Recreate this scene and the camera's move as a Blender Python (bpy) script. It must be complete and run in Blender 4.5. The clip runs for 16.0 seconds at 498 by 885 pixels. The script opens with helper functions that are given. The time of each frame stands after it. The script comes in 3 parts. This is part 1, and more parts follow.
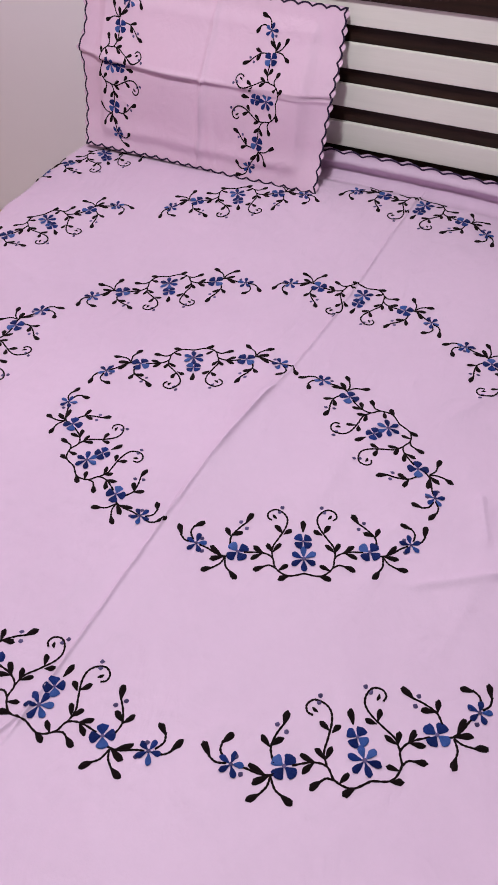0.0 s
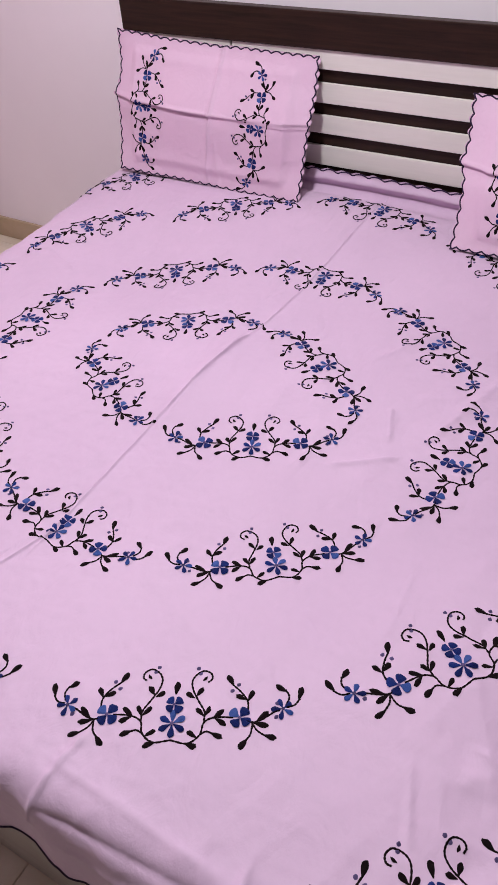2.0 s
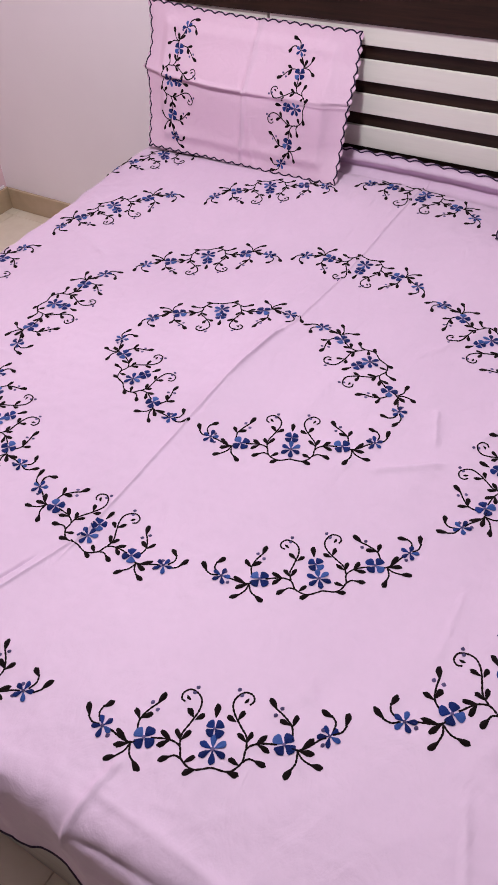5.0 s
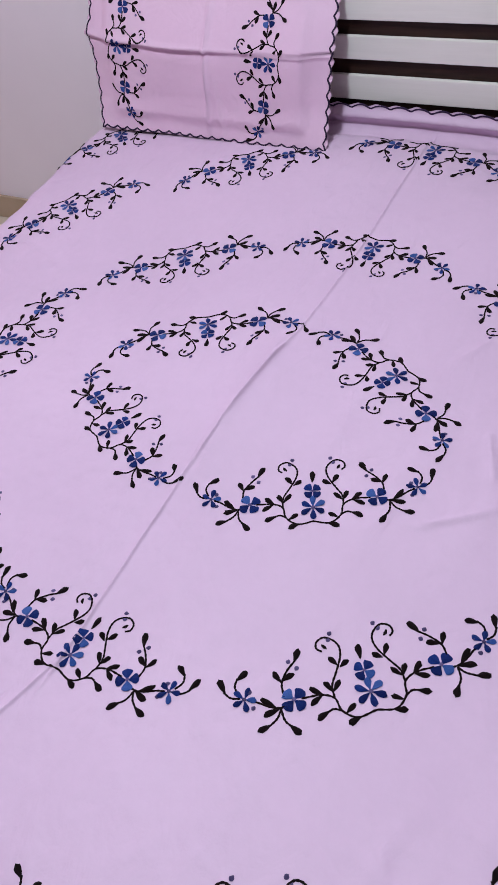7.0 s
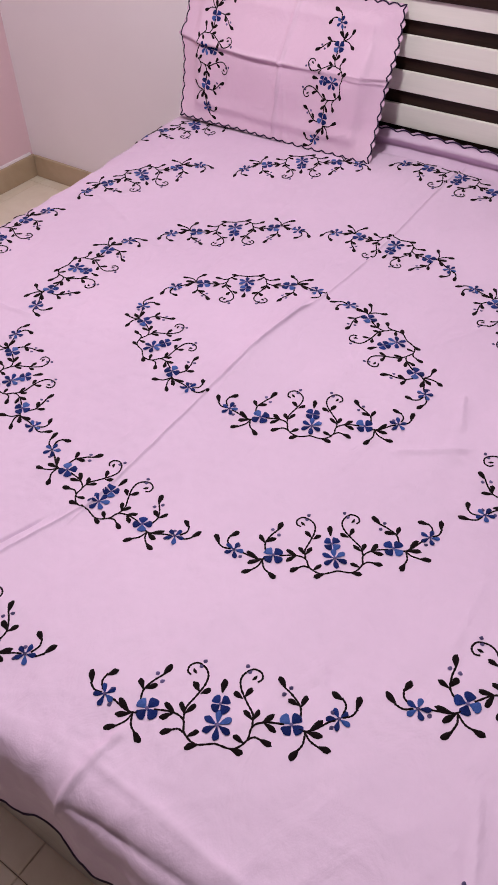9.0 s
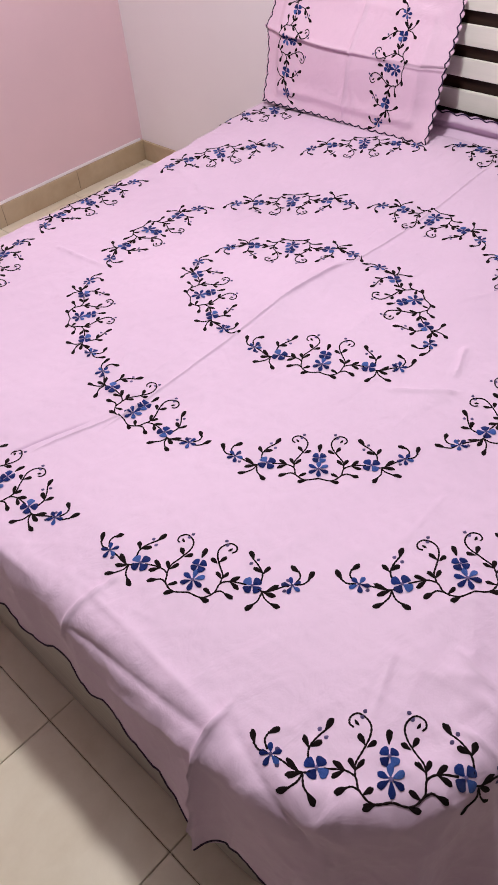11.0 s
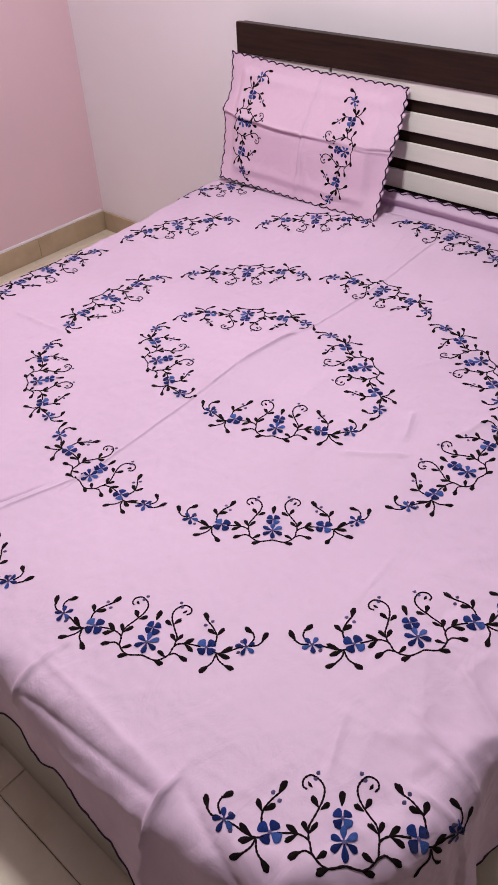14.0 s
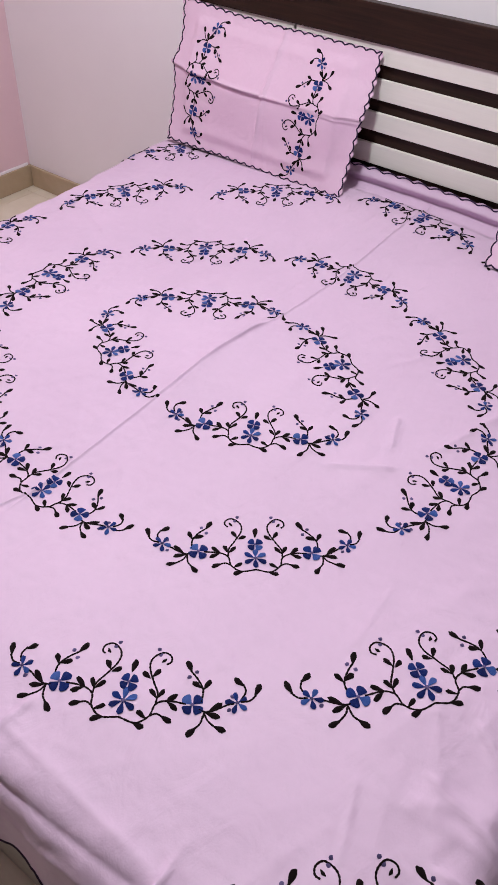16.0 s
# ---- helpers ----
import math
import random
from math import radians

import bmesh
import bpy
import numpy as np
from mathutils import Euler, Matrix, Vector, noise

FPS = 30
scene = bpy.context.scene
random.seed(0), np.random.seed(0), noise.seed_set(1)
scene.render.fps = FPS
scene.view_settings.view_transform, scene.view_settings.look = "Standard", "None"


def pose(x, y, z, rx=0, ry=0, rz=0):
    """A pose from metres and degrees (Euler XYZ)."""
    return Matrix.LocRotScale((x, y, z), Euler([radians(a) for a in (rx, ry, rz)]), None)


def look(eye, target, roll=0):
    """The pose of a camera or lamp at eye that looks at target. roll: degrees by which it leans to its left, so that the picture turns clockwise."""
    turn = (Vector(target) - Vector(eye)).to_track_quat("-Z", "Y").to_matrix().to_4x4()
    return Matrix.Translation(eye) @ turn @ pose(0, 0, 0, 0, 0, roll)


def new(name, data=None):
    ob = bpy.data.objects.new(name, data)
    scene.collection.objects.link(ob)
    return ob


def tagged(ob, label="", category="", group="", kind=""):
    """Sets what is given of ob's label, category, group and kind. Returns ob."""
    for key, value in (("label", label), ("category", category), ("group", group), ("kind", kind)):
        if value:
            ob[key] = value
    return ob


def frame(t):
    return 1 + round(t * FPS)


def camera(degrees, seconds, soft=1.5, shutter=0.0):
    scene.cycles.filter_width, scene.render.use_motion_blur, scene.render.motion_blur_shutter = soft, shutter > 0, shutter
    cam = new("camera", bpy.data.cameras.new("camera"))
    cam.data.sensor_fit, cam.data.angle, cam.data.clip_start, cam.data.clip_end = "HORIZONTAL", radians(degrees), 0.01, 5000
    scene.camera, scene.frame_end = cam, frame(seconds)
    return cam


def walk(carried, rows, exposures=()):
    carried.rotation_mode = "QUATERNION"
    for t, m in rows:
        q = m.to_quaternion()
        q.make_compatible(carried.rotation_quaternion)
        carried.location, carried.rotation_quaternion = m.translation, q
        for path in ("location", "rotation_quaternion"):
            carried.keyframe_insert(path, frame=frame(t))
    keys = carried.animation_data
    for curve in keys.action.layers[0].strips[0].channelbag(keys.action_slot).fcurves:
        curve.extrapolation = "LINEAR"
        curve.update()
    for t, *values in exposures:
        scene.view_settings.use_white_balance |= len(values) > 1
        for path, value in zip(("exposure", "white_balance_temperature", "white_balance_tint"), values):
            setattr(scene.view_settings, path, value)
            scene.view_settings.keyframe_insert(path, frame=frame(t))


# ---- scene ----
cam = camera(36.3, 16.0, soft=0.9)
PATH = [
    (0, (0.434, -0.787, 1.45), (-0.219, 0.453, 0.024), -1.3),
    (0.5, (0.522, -0.852, 1.452), (-0.199, 0.295, -0.019), -5.5),
    (1, (0.594, -0.981, 1.482), (-0.168, 0.18, 0.043), -7.7),
    (1.5, (0.704, -1.097, 1.552), (-0.086, 0.081, 0.142), -5.7),
    (2, (0.813, -1.111, 1.567), (-0.005, 0.125, 0.225), -4.6),
    (2.5, (0.963, -1.12, 1.569), (0.187, 0.148, 0.231), -2.4),
    (3, (1.031, -1.152, 1.566), (0.25, 0.103, 0.218), -1.4),
    (3.5, (1.016, -1.152, 1.56), (0.156, 0.045, 0.208), -2.1),
    (4, (0.946, -1.142, 1.586), (0.047, 0.043, 0.249), -3.9),
    (4.5, (0.808, -1.088, 1.575), (-0.051, 0.111, 0.224), -3.5),
    (4.7, (0.769, -1.082, 1.57), (-0.063, 0.115, 0.2), -3.5),
    (6.8, (0.557, -0.798, 1.47), (-0.265, 0.311, 0.022), -9.8),
    (7, (0.552, -0.78, 1.462), (-0.256, 0.317, -0.002), -12.0),
    (7.5, (0.53, -0.823, 1.476), (-0.245, 0.226, -0.039), -10.6),
    (8, (0.552, -0.905, 1.501), (-0.263, 0.165, 0.021), -8.1),
    (8.5, (0.634, -1.006, 1.517), (-0.24, 0.108, 0.105), -7.0),
    (9, (0.7, -1.07, 1.51), (-0.132, 0.084, 0.104), -1.8),
    (9.2, (0.728, -1.08, 1.508), (-0.072, 0.074, 0.084), -0.1),
    (11.3, (1.044, -1.171, 1.561), (-0.075, -0.233, 0.194), -7.7),
    (11.5, (1.049, -1.191, 1.565), (-0.091, -0.236, 0.228), -8.0),
    (12, (1.039, -1.22, 1.566), (-0.079, -0.216, 0.246), -6.8),
    (12.5, (1.037, -1.245, 1.581), (0.012, -0.147, 0.261), -2.9),
    (13, (1.037, -1.25, 1.584), (-0.005, -0.121, 0.304), -1.0),
    (13.5, (1.037, -1.211, 1.567), (-0.039, -0.097, 0.302), -2.2),
    (14, (1.045, -1.156, 1.571), (-0.015, -0.035, 0.299), -3.2),
    (14.5, (1.063, -1.101, 1.546), (0.039, 0.035, 0.257), -0.1),
    (15, (1.062, -1.041, 1.524), (0.094, 0.101, 0.196), -1.6),
    (15.5, (0.967, -1.053, 1.537), (0.079, 0.085, 0.153), 0.2),
    (16, (0.829, -1.081, 1.545), (-0.011, 0.121, 0.185), 2.9),
]
walk(cam, [(t, look(eye, target, roll)) for t, eye, target, roll in PATH], exposures=[
    (0, -0.21, 6300, 7), (0.5, -0.21, 6150, 6), (1, -0.21, 6600, 5), (1.5, -0.15, 6400, 11),
    (2, -0.11, 6350, 14), (2.5, -0.06, 6400, 13), (3, -0.01, 6400, 12), (4, -0.01, 6400, 12),
    (4.5, -0.01, 6450, 11), (7, -0.23, 5700, 3), (7.5, -0.23, 6000, 10), (8, -0.23, 6150, 6),
    (8.5, -0.21, 6200, 9), (9, -0.11, 6550, 12), (11.5, 0.12, 6600, 6), (12, 0.12, 6650, 9),
    (13, -0.03, 6700, 11), (14, -0.07, 6550, 11), (14.5, -0.13, 6500, 10), (15, -0.03, 6250, 8), (15.5, -0.03, 6200, 7),
    (16, -0.03, 6300, 7),
])

# ---- light ----
world = bpy.data.worlds.new("room_world")
scene.world = world
world.use_nodes = True
world.node_tree.nodes["Background"].inputs[0].default_value = (0.8, 0.85, 1.0, 1)
world.node_tree.nodes["Background"].inputs[1].default_value = 0.05


# lamp under the ceiling, the only strong light of the room
bulb = bpy.data.lights.new("ceiling_lamp", "POINT")
bulb.energy, bulb.shadow_soft_size, bulb.color = 130, 0.09, (1.0, 0.985, 0.985)
new("ceiling_lamp", bulb).location = (-0.10, -0.30, 2.70)

# ---- materials ----


class Nodes:
    """Small helper to build a principled material."""

    def __init__(self, name, rough=0.6, metal=0.0):
        self.m = bpy.data.materials.new(name)
        self.m.use_nodes = True
        self.t = self.m.node_tree
        self.b = self.t.nodes["Principled BSDF"]
        self.b.inputs["Roughness"].default_value = rough
        self.b.inputs["Metallic"].default_value = metal

    def n(self, kind, **values):
        node = self.t.nodes.new(kind)
        for key, value in values.items():
            node.inputs[key.replace("_", " ")].default_value = value
        return node

    def link(self, a, b):
        self.t.links.new(a, b)

    def coords(self, kind="Object", scale=(1, 1, 1), rot=(0, 0, 0)):
        c = self.t.nodes.new("ShaderNodeTexCoord")
        mp = self.n("ShaderNodeMapping", Scale=scale, Rotation=rot)
        self.link(c.outputs[kind], mp.inputs["Vector"])
        return mp.outputs["Vector"]

    def noise(self, vec, scale, detail=4, rough=0.55, distort=0.0):
        x = self.n("ShaderNodeTexNoise", Scale=scale, Detail=detail, Roughness=rough, Distortion=distort)
        self.link(vec, x.inputs["Vector"])
        return x.outputs["Fac"]

    def ramp(self, fac, stops):
        r = self.t.nodes.new("ShaderNodeValToRGB")
        e = r.color_ramp.elements
        while len(e) < len(stops):
            e.new(0.5)
        for el, (p, c) in zip(e, stops):
            el.position, el.color = p, (*c, 1)
        self.link(fac, r.inputs["Fac"])
        return r.outputs["Color"]

    def mix(self, fac, a, b, mode="MIX"):
        x = self.t.nodes.new("ShaderNodeMix")
        x.data_type, x.blend_type = "RGBA", mode
        for value, slot in ((fac, 0), (a, 6), (b, 7)):
            if isinstance(value, (int, float)):
                x.inputs[slot].default_value = value
            elif isinstance(value, tuple):
                x.inputs[slot].default_value = (*value, 1)
            else:
                self.link(value, x.inputs[slot])
        return x.outputs[2]

    def maths(self, op, a, b=0.0):
        x = self.t.nodes.new("ShaderNodeMath")
        x.operation = op
        for value, slot in ((a, 0), (b, 1)):
            if isinstance(value, (int, float)):
                x.inputs[slot].default_value = value
            else:
                self.link(value, x.inputs[slot])
        return x.outputs[0]

    def colour(self, c):
        if isinstance(c, tuple):
            self.b.inputs["Base Color"].default_value = (*c, 1)
        else:
            self.link(c, self.b.inputs["Base Color"])

    def bump(self, height, strength, distance):
        x = self.n("ShaderNodeBump", Strength=strength, Distance=distance)
        self.link(height, x.inputs["Height"])
        last = self.b.inputs["Normal"]
        if last.is_linked:
            self.link(last.links[0].from_socket, x.inputs["Normal"])
        self.link(x.outputs["Normal"], last)


def cotton(name, deep, pale):
    k = Nodes(name, 0.6)
    v = k.coords()
    big = k.noise(v, 2.2, 3)
    fine = k.noise(v, 60, 5, 0.7)
    base = k.ramp(big, ((0.3, deep), (0.7, pale)))
    k.colour(k.mix(k.maths("MULTIPLY", fine, 0.14), base, tuple(c * 0.55 for c in deep)))
    k.b.inputs["Sheen Weight"].default_value = 0.12
    k.b.inputs["Sheen Roughness"].default_value = 0.5
    k.b.inputs["Specular IOR Level"].default_value = 0.35
    rumple = k.noise(k.coords(scale=(1, 0.55, 1), rot=(0, 0, 0.5)), 16, 4, 0.5, 0.6)
    k.bump(rumple, 0.6, 0.009)
    k.bump(k.noise(v, 55, 4, 0.6), 0.25, 0.002)
    k.bump(k.noise(v, 420, 2, 0.6), 0.3, 0.0006)
    return k.m


SHEET = cotton("pink_cotton", (0.622, 0.453, 0.618), (0.672, 0.494, 0.664))
PILLOW = cotton("pink_cotton_pillow", (0.71, 0.49, 0.655), (0.755, 0.525, 0.69))


def thread(name, dark, light, rough=0.5):
    """Satin stitch: fine parallel threads that run along the piece."""
    k = Nodes(name, rough)
    wave = k.n("ShaderNodeTexWave", Scale=9.0, Distortion=1.2, Detail=1.0)
    k.link(k.coords("UV"), wave.inputs["Vector"])
    rnd = k.t.nodes.new("ShaderNodeNewGeometry").outputs["Random Per Island"]
    f = k.maths("ADD", k.maths("MULTIPLY", wave.outputs["Fac"], 0.35), k.maths("MULTIPLY", rnd, 0.65))
    k.colour(k.ramp(f, ((0.1, dark), (0.9, light))))
    k.b.inputs["Specular IOR Level"].default_value = 0.15
    k.bump(wave.outputs["Fac"], 0.6, 0.0008)
    return k.m


VINE = thread("dark_brown_thread", (0.004, 0.0014, 0.0018), (0.011, 0.004, 0.005), 0.85)
BLUE = thread("blue_satin_thread", (0.003, 0.007, 0.065), (0.022, 0.058, 0.31), 0.5)
SKY = thread("light_blue_satin_thread", (0.03, 0.075, 0.30), (0.09, 0.16, 0.46), 0.5)
VIOLET = thread("violet_thread", (0.06, 0.045, 0.12), (0.17, 0.13, 0.30), 0.6)
TRIM = thread("violet_black_edging_thread", (0.018, 0.010, 0.025), (0.05, 0.028, 0.075), 0.65)


def painted(name, a, b, rough=0.6):
    k = Nodes(name, rough)
    v = k.coords()
    k.colour(k.ramp(k.noise(v, 1.6, 5, 0.6), ((0.3, a), (0.7, b))))
    k.bump(k.noise(v, 90, 4, 0.6), 0.15, 0.002)
    k.bump(k.noise(v, 3.0, 2), 0.2, 0.01)
    return k.m


WHITE_WALL = painted("white_wall_paint", (0.86, 0.80, 0.86), (0.90, 0.84, 0.90))
PINK_WALL = painted("pink_wall_paint", (0.72, 0.51, 0.58), (0.78, 0.55, 0.62))
# walls out of view: dark tone made up to cut bounced light
UNSEEN_WALL = painted("unseen_wall_low_bounce", (0.10, 0.085, 0.075), (0.13, 0.11, 0.10))
# ceiling out of view: its grey only sets how much lamp light bounces
CEILING = painted("unseen_ceiling_low_bounce", (0.27, 0.25, 0.25), (0.31, 0.29, 0.29))


def stone(name, a, b, c, rough):
    k = Nodes(name, rough)
    v = k.coords()
    rnd = k.t.nodes.new("ShaderNodeObjectInfo").outputs["Random"]
    shift = k.t.nodes.new("ShaderNodeVectorMath")
    k.link(v, shift.inputs[0])
    comb = k.t.nodes.new("ShaderNodeCombineXYZ")
    for i in range(3):
        k.link(k.maths("MULTIPLY", rnd, 13.0 + 7 * i), comb.inputs[i])
    k.link(comb.outputs[0], shift.inputs[1])
    v = shift.outputs[0]
    cloud = k.noise(v, 4.0, 6, 0.6, 0.8)
    vein = k.noise(v, 26, 6, 0.7)
    base = k.ramp(cloud, ((0.28, a), (0.55, b), (0.8, c)))
    base = k.mix(k.maths("MULTIPLY", vein, 0.35), base, tuple(x * 0.8 for x in a))
    k.colour(k.mix(k.maths("MULTIPLY", rnd, 0.2), base, tuple(x * 0.85 for x in b)))
    k.bump(vein, 0.06, 0.002)
    return k.m


TILE = stone("cream_marble_tile", (0.68, 0.58, 0.45), (0.82, 0.74, 0.62), (0.87, 0.81, 0.71), 0.28)
SKIRT = stone("beige_stone_skirting", (0.42, 0.31, 0.20), (0.52, 0.40, 0.28), (0.57, 0.46, 0.34), 0.4)
GROUT = painted("dark_floor_joint", (0.10, 0.075, 0.055), (0.18, 0.14, 0.10), 0.9)


def wood(name, a, b, rough, stretch=(0.7, 12, 12)):
    k = Nodes(name, rough)
    grain = k.noise(k.coords(scale=stretch), 7, 8, 0.65, 0.4)
    k.colour(k.ramp(grain, ((0.3, a), (0.72, b))))
    k.bump(grain, 0.15, 0.001)
    k.b.inputs["Specular IOR Level"].default_value = 0.22
    return k.m


DARK_WOOD = wood("dark_walnut_laminate", (0.012, 0.006, 0.0045), (0.038, 0.017, 0.011), 0.42)
CREAM_WOOD = wood("cream_laminate", (0.78, 0.75, 0.70), (0.83, 0.80, 0.75), 0.4)
GREY_WOOD = wood("greyish_laminate", (0.36, 0.32, 0.30), (0.48, 0.44, 0.41), 0.42)
MATTRESS = painted("mattress_ticking", (0.55, 0.5, 0.48), (0.62, 0.57, 0.55), 0.9)

# ---- mesh helpers ----


def mesh_object(name, verts, faces, mats, parent=None, label="", uvs=None, index=None, smooth=True):
    me = bpy.data.meshes.new(name)
    me.from_pydata(np.asarray(verts, float).tolist(), [], faces)
    for m in mats:
        me.materials.append(m)
    if index is not None:
        me.polygons.foreach_set("material_index", index)
    if uvs is not None:
        layer = me.uv_layers.new(name="UVMap")
        flat = np.array(uvs, float)[np.concatenate([np.array(q) for q in faces])]
        layer.data.foreach_set("uv", flat.ravel())
    if smooth:
        me.polygons.foreach_set("use_smooth", [True] * len(me.polygons))
    me.update()
    ob = new(name, me)
    ob.parent = parent
    if label:
        ob["label"] = label
    return ob


def part(name, bm, material, parent, label=""):
    """Link a bmesh as one mesh object under a thing or a part."""
    me = bpy.data.meshes.new(name)
    bm.to_mesh(me)
    bm.free()
    me.materials.append(material)
    ob = new(name, me)
    ob.parent = parent
    if label:
        ob["label"] = label
    return ob


def box(x0, x1, y0, y1, z0, z1, bevel=0.003):
    bm = bmesh.new()
    bmesh.ops.create_cube(bm, size=1)
    for v in bm.verts:
        v.co = Vector(((x0 + x1) / 2 + v.co.x * (x1 - x0), (y0 + y1) / 2 + v.co.y * (y1 - y0), (z0 + z1) / 2 + v.co.z * (z1 - z0)))
    if bevel:
        bmesh.ops.bevel(bm, geom=bm.edges[:], offset=bevel, segments=2, affect="EDGES", profile=0.6)
    return bm


def structure(name, bm, material, label, category):
    return tagged(part(name, bm, material, None), label, category, kind="structure")


# ---- the room ----
WX, EX, NY, SY, TOP = -1.95, 2.10, 1.055, -2.60, 3.05
floor = structure("floor", box(WX - 0.1, EX + 0.1, SY - 0.1, NY + 0.1, -0.12, -0.006, 0), GROUT, "cream marble tile floor with thin dark joints", "floor")
structure("wall_west", box(WX - 0.12, WX, SY, NY + 0.12, -0.1, TOP, 0), PINK_WALL, "pink painted wall beside the bed", "wall")
structure("wall_north", box(WX, EX, NY, NY + 0.12, -0.1, TOP, 0), WHITE_WALL, "pale painted wall behind the headboard", "wall")
# unseen closing walls, darkened so the bed's side drops get less fill
structure("wall_east", box(EX, EX + 0.12, SY, NY + 0.12, -0.1, TOP, 0), UNSEEN_WALL, "unseen plain closing wall, darkened to cut bounce light", "wall")
structure("wall_south", box(WX - 0.12, EX + 0.12, SY - 0.12, SY, -0.1, TOP, 0), UNSEEN_WALL, "unseen plain closing wall, darkened to cut bounce light", "wall")
# added to close the room; greyed to hold back the bounce
structure("ceiling", box(WX - 0.12, EX + 0.12, SY - 0.12, NY + 0.12, TOP, TOP + 0.1, 0), CEILING, "unseen plain ceiling, its grey set to limit bounce light", "ceiling")

# ---- the bedspread's cloth ----
HX, FOOT, RC, RE = 0.868, 0.872, 0.23, 0.042      # half width, foot edge, corner radius, edge rounding
HALF_W, T_FOOT, T_HEAD = 1.235, -1.062, 0.988       # the cloth's own size from its middle
BED_TOP = 0.529


def smooth(a, b, x):
    k = np.clip((x - a) / (b - a), 0, 1)
    return k * k * (3 - 2 * k)


def ridge(s, t, a, b, width, height):
    """A soft pressed crease from a to b."""
    ax, ay = a
    dx, dy = b[0] - ax, b[1] - ay
    n2 = dx * dx + dy * dy
    k = ((s - ax) * dx + (t - ay) * dy) / n2
    off = ((s - ax) * dy - (t - ay) * dx) / math.sqrt(n2)
    fade = smooth(-0.08, 0.15, k) * (1 - smooth(0.85, 1.08, k))
    return 0.85 * height * fade * np.exp(-np.abs(off) / (0.75 * width))


CREASES = [
    ((-0.12, -0.76), (-0.07, -0.60), 0.0028, -0.0095),
    ((-0.03, -0.58), (-0.028, -0.10), 0.0024, 0.0072),
    ((-0.026, -0.17), (0.002, 0.15), 0.0036, 0.0110),
    ((-0.003, 0.10), (0.03, 0.95), 0.0024, 0.0060),
    ((-0.085, -0.72), (-0.028, -0.52), 0.0026, 0.0075),
    ((0.290, -0.80), (0.265, -0.97), 0.0056, 0.0100),
    ((0.583, -0.845), (0.610, -1.20), 0.0050, 0.0230),
    ((0.395, 0.07), (0.430, -0.02), 0.0064, 0.0094),
    ((0.35, -0.14), (0.465, -0.06), 0.0072, 0.0082),
    ((0.595, -0.31), (0.603, -0.45), 0.0050, 0.0042),
    ((0.71, -0.62), (0.75, -0.73), 0.0060, 0.0060),
    ((0.50, 0.02), (0.615, 0.40), 0.0160, 0.0094),
    ((0.61, 0.30), (0.62, 0.55), 0.0176, 0.0094),
    ((0.29, 0.20), (0.40, 0.39), 0.0144, 0.0069),
    ((-0.70, -0.22), (-0.50, -0.20), 0.0080, 0.0082),
    ((-0.56, -0.52), (-0.46, -0.60), 0.0048, 0.0069),
    ((-0.78, 0.30), (-0.60, 0.24), 0.0160, 0.0069),
    ((0.45, -0.56), (0.54, -0.68), 0.0052, 0.0030),
    ((0.40, -0.62), (0.52, -0.70), 0.0052, 0.0034),
    ((0.26, -0.858), (0.585, -0.872), 0.0150, 0.0060),
    ((0.28, -0.925), (0.592, -0.895), 0.0130, -0.0100),
    ((0.30, -0.985), (0.596, -0.920), 0.0120, 0.0075),
    ((0.60, -0.86), (0.80, -0.93), 0.0160, -0.0092),
    ((-0.60, -0.90), (0.20, -0.90), 0.0160, 0.0096),
    ((0.80, -0.45), (0.93, -0.52), 0.0096, 0.0098),
    ((0.78, -0.56), (0.95, -0.60), 0.0080, 0.0098),
    ((0.84, -0.66), (0.97, -0.64), 0.0064, 0.0098),
    ((0.82, -0.30), (0.93, -0.33), 0.0112, 0.0109),
]


def top_height(s, t):
    z = BED_TOP + 0.035 * smooth(0.35, 0.85, t)
    z = z - 0.006 * smooth(0.15, 0.5, s)
    # broad swells of the padding
    for cs, ct, wide, high in ((-0.17, -0.02, 0.22, 0.011), (0.38, -0.36, 0.20, -0.011), (0.74, -0.46, 0.17, 0.014), (0.38, -0.75, 0.16, 0.007), (0.03, -0.50, 0.13, -0.008), (-0.73, 0.42, 0.2, 0.008), (-0.45, 0.30, 0.12, -0.010)):
        z = z + high * np.exp(-((s - cs) ** 2 + (t - ct) ** 2) / wide**2)
    z = z + 0.020 * np.exp(-np.abs(s + 0.012) / np.where(s < -0.012, 0.035, 0.11)) * smooth(-0.26, -0.02, t) * (1 - smooth(0.10, 0.22, t))
    z = z + 0.0040 * np.sin(5.1 * s + 2.3 * t + 0.4) + 0.0018 * np.sin(3.2 * s - 6.7 * t + 1.9) + 0.0012 * np.sin(11 * s + 9 * t)
    return z


RUMPLES = [(random.Random(i).uniform(0, math.pi), random.Random(i + 50).uniform(0.035, 0.16), random.Random(i + 90).uniform(0, 6.28)) for i in range(34)]


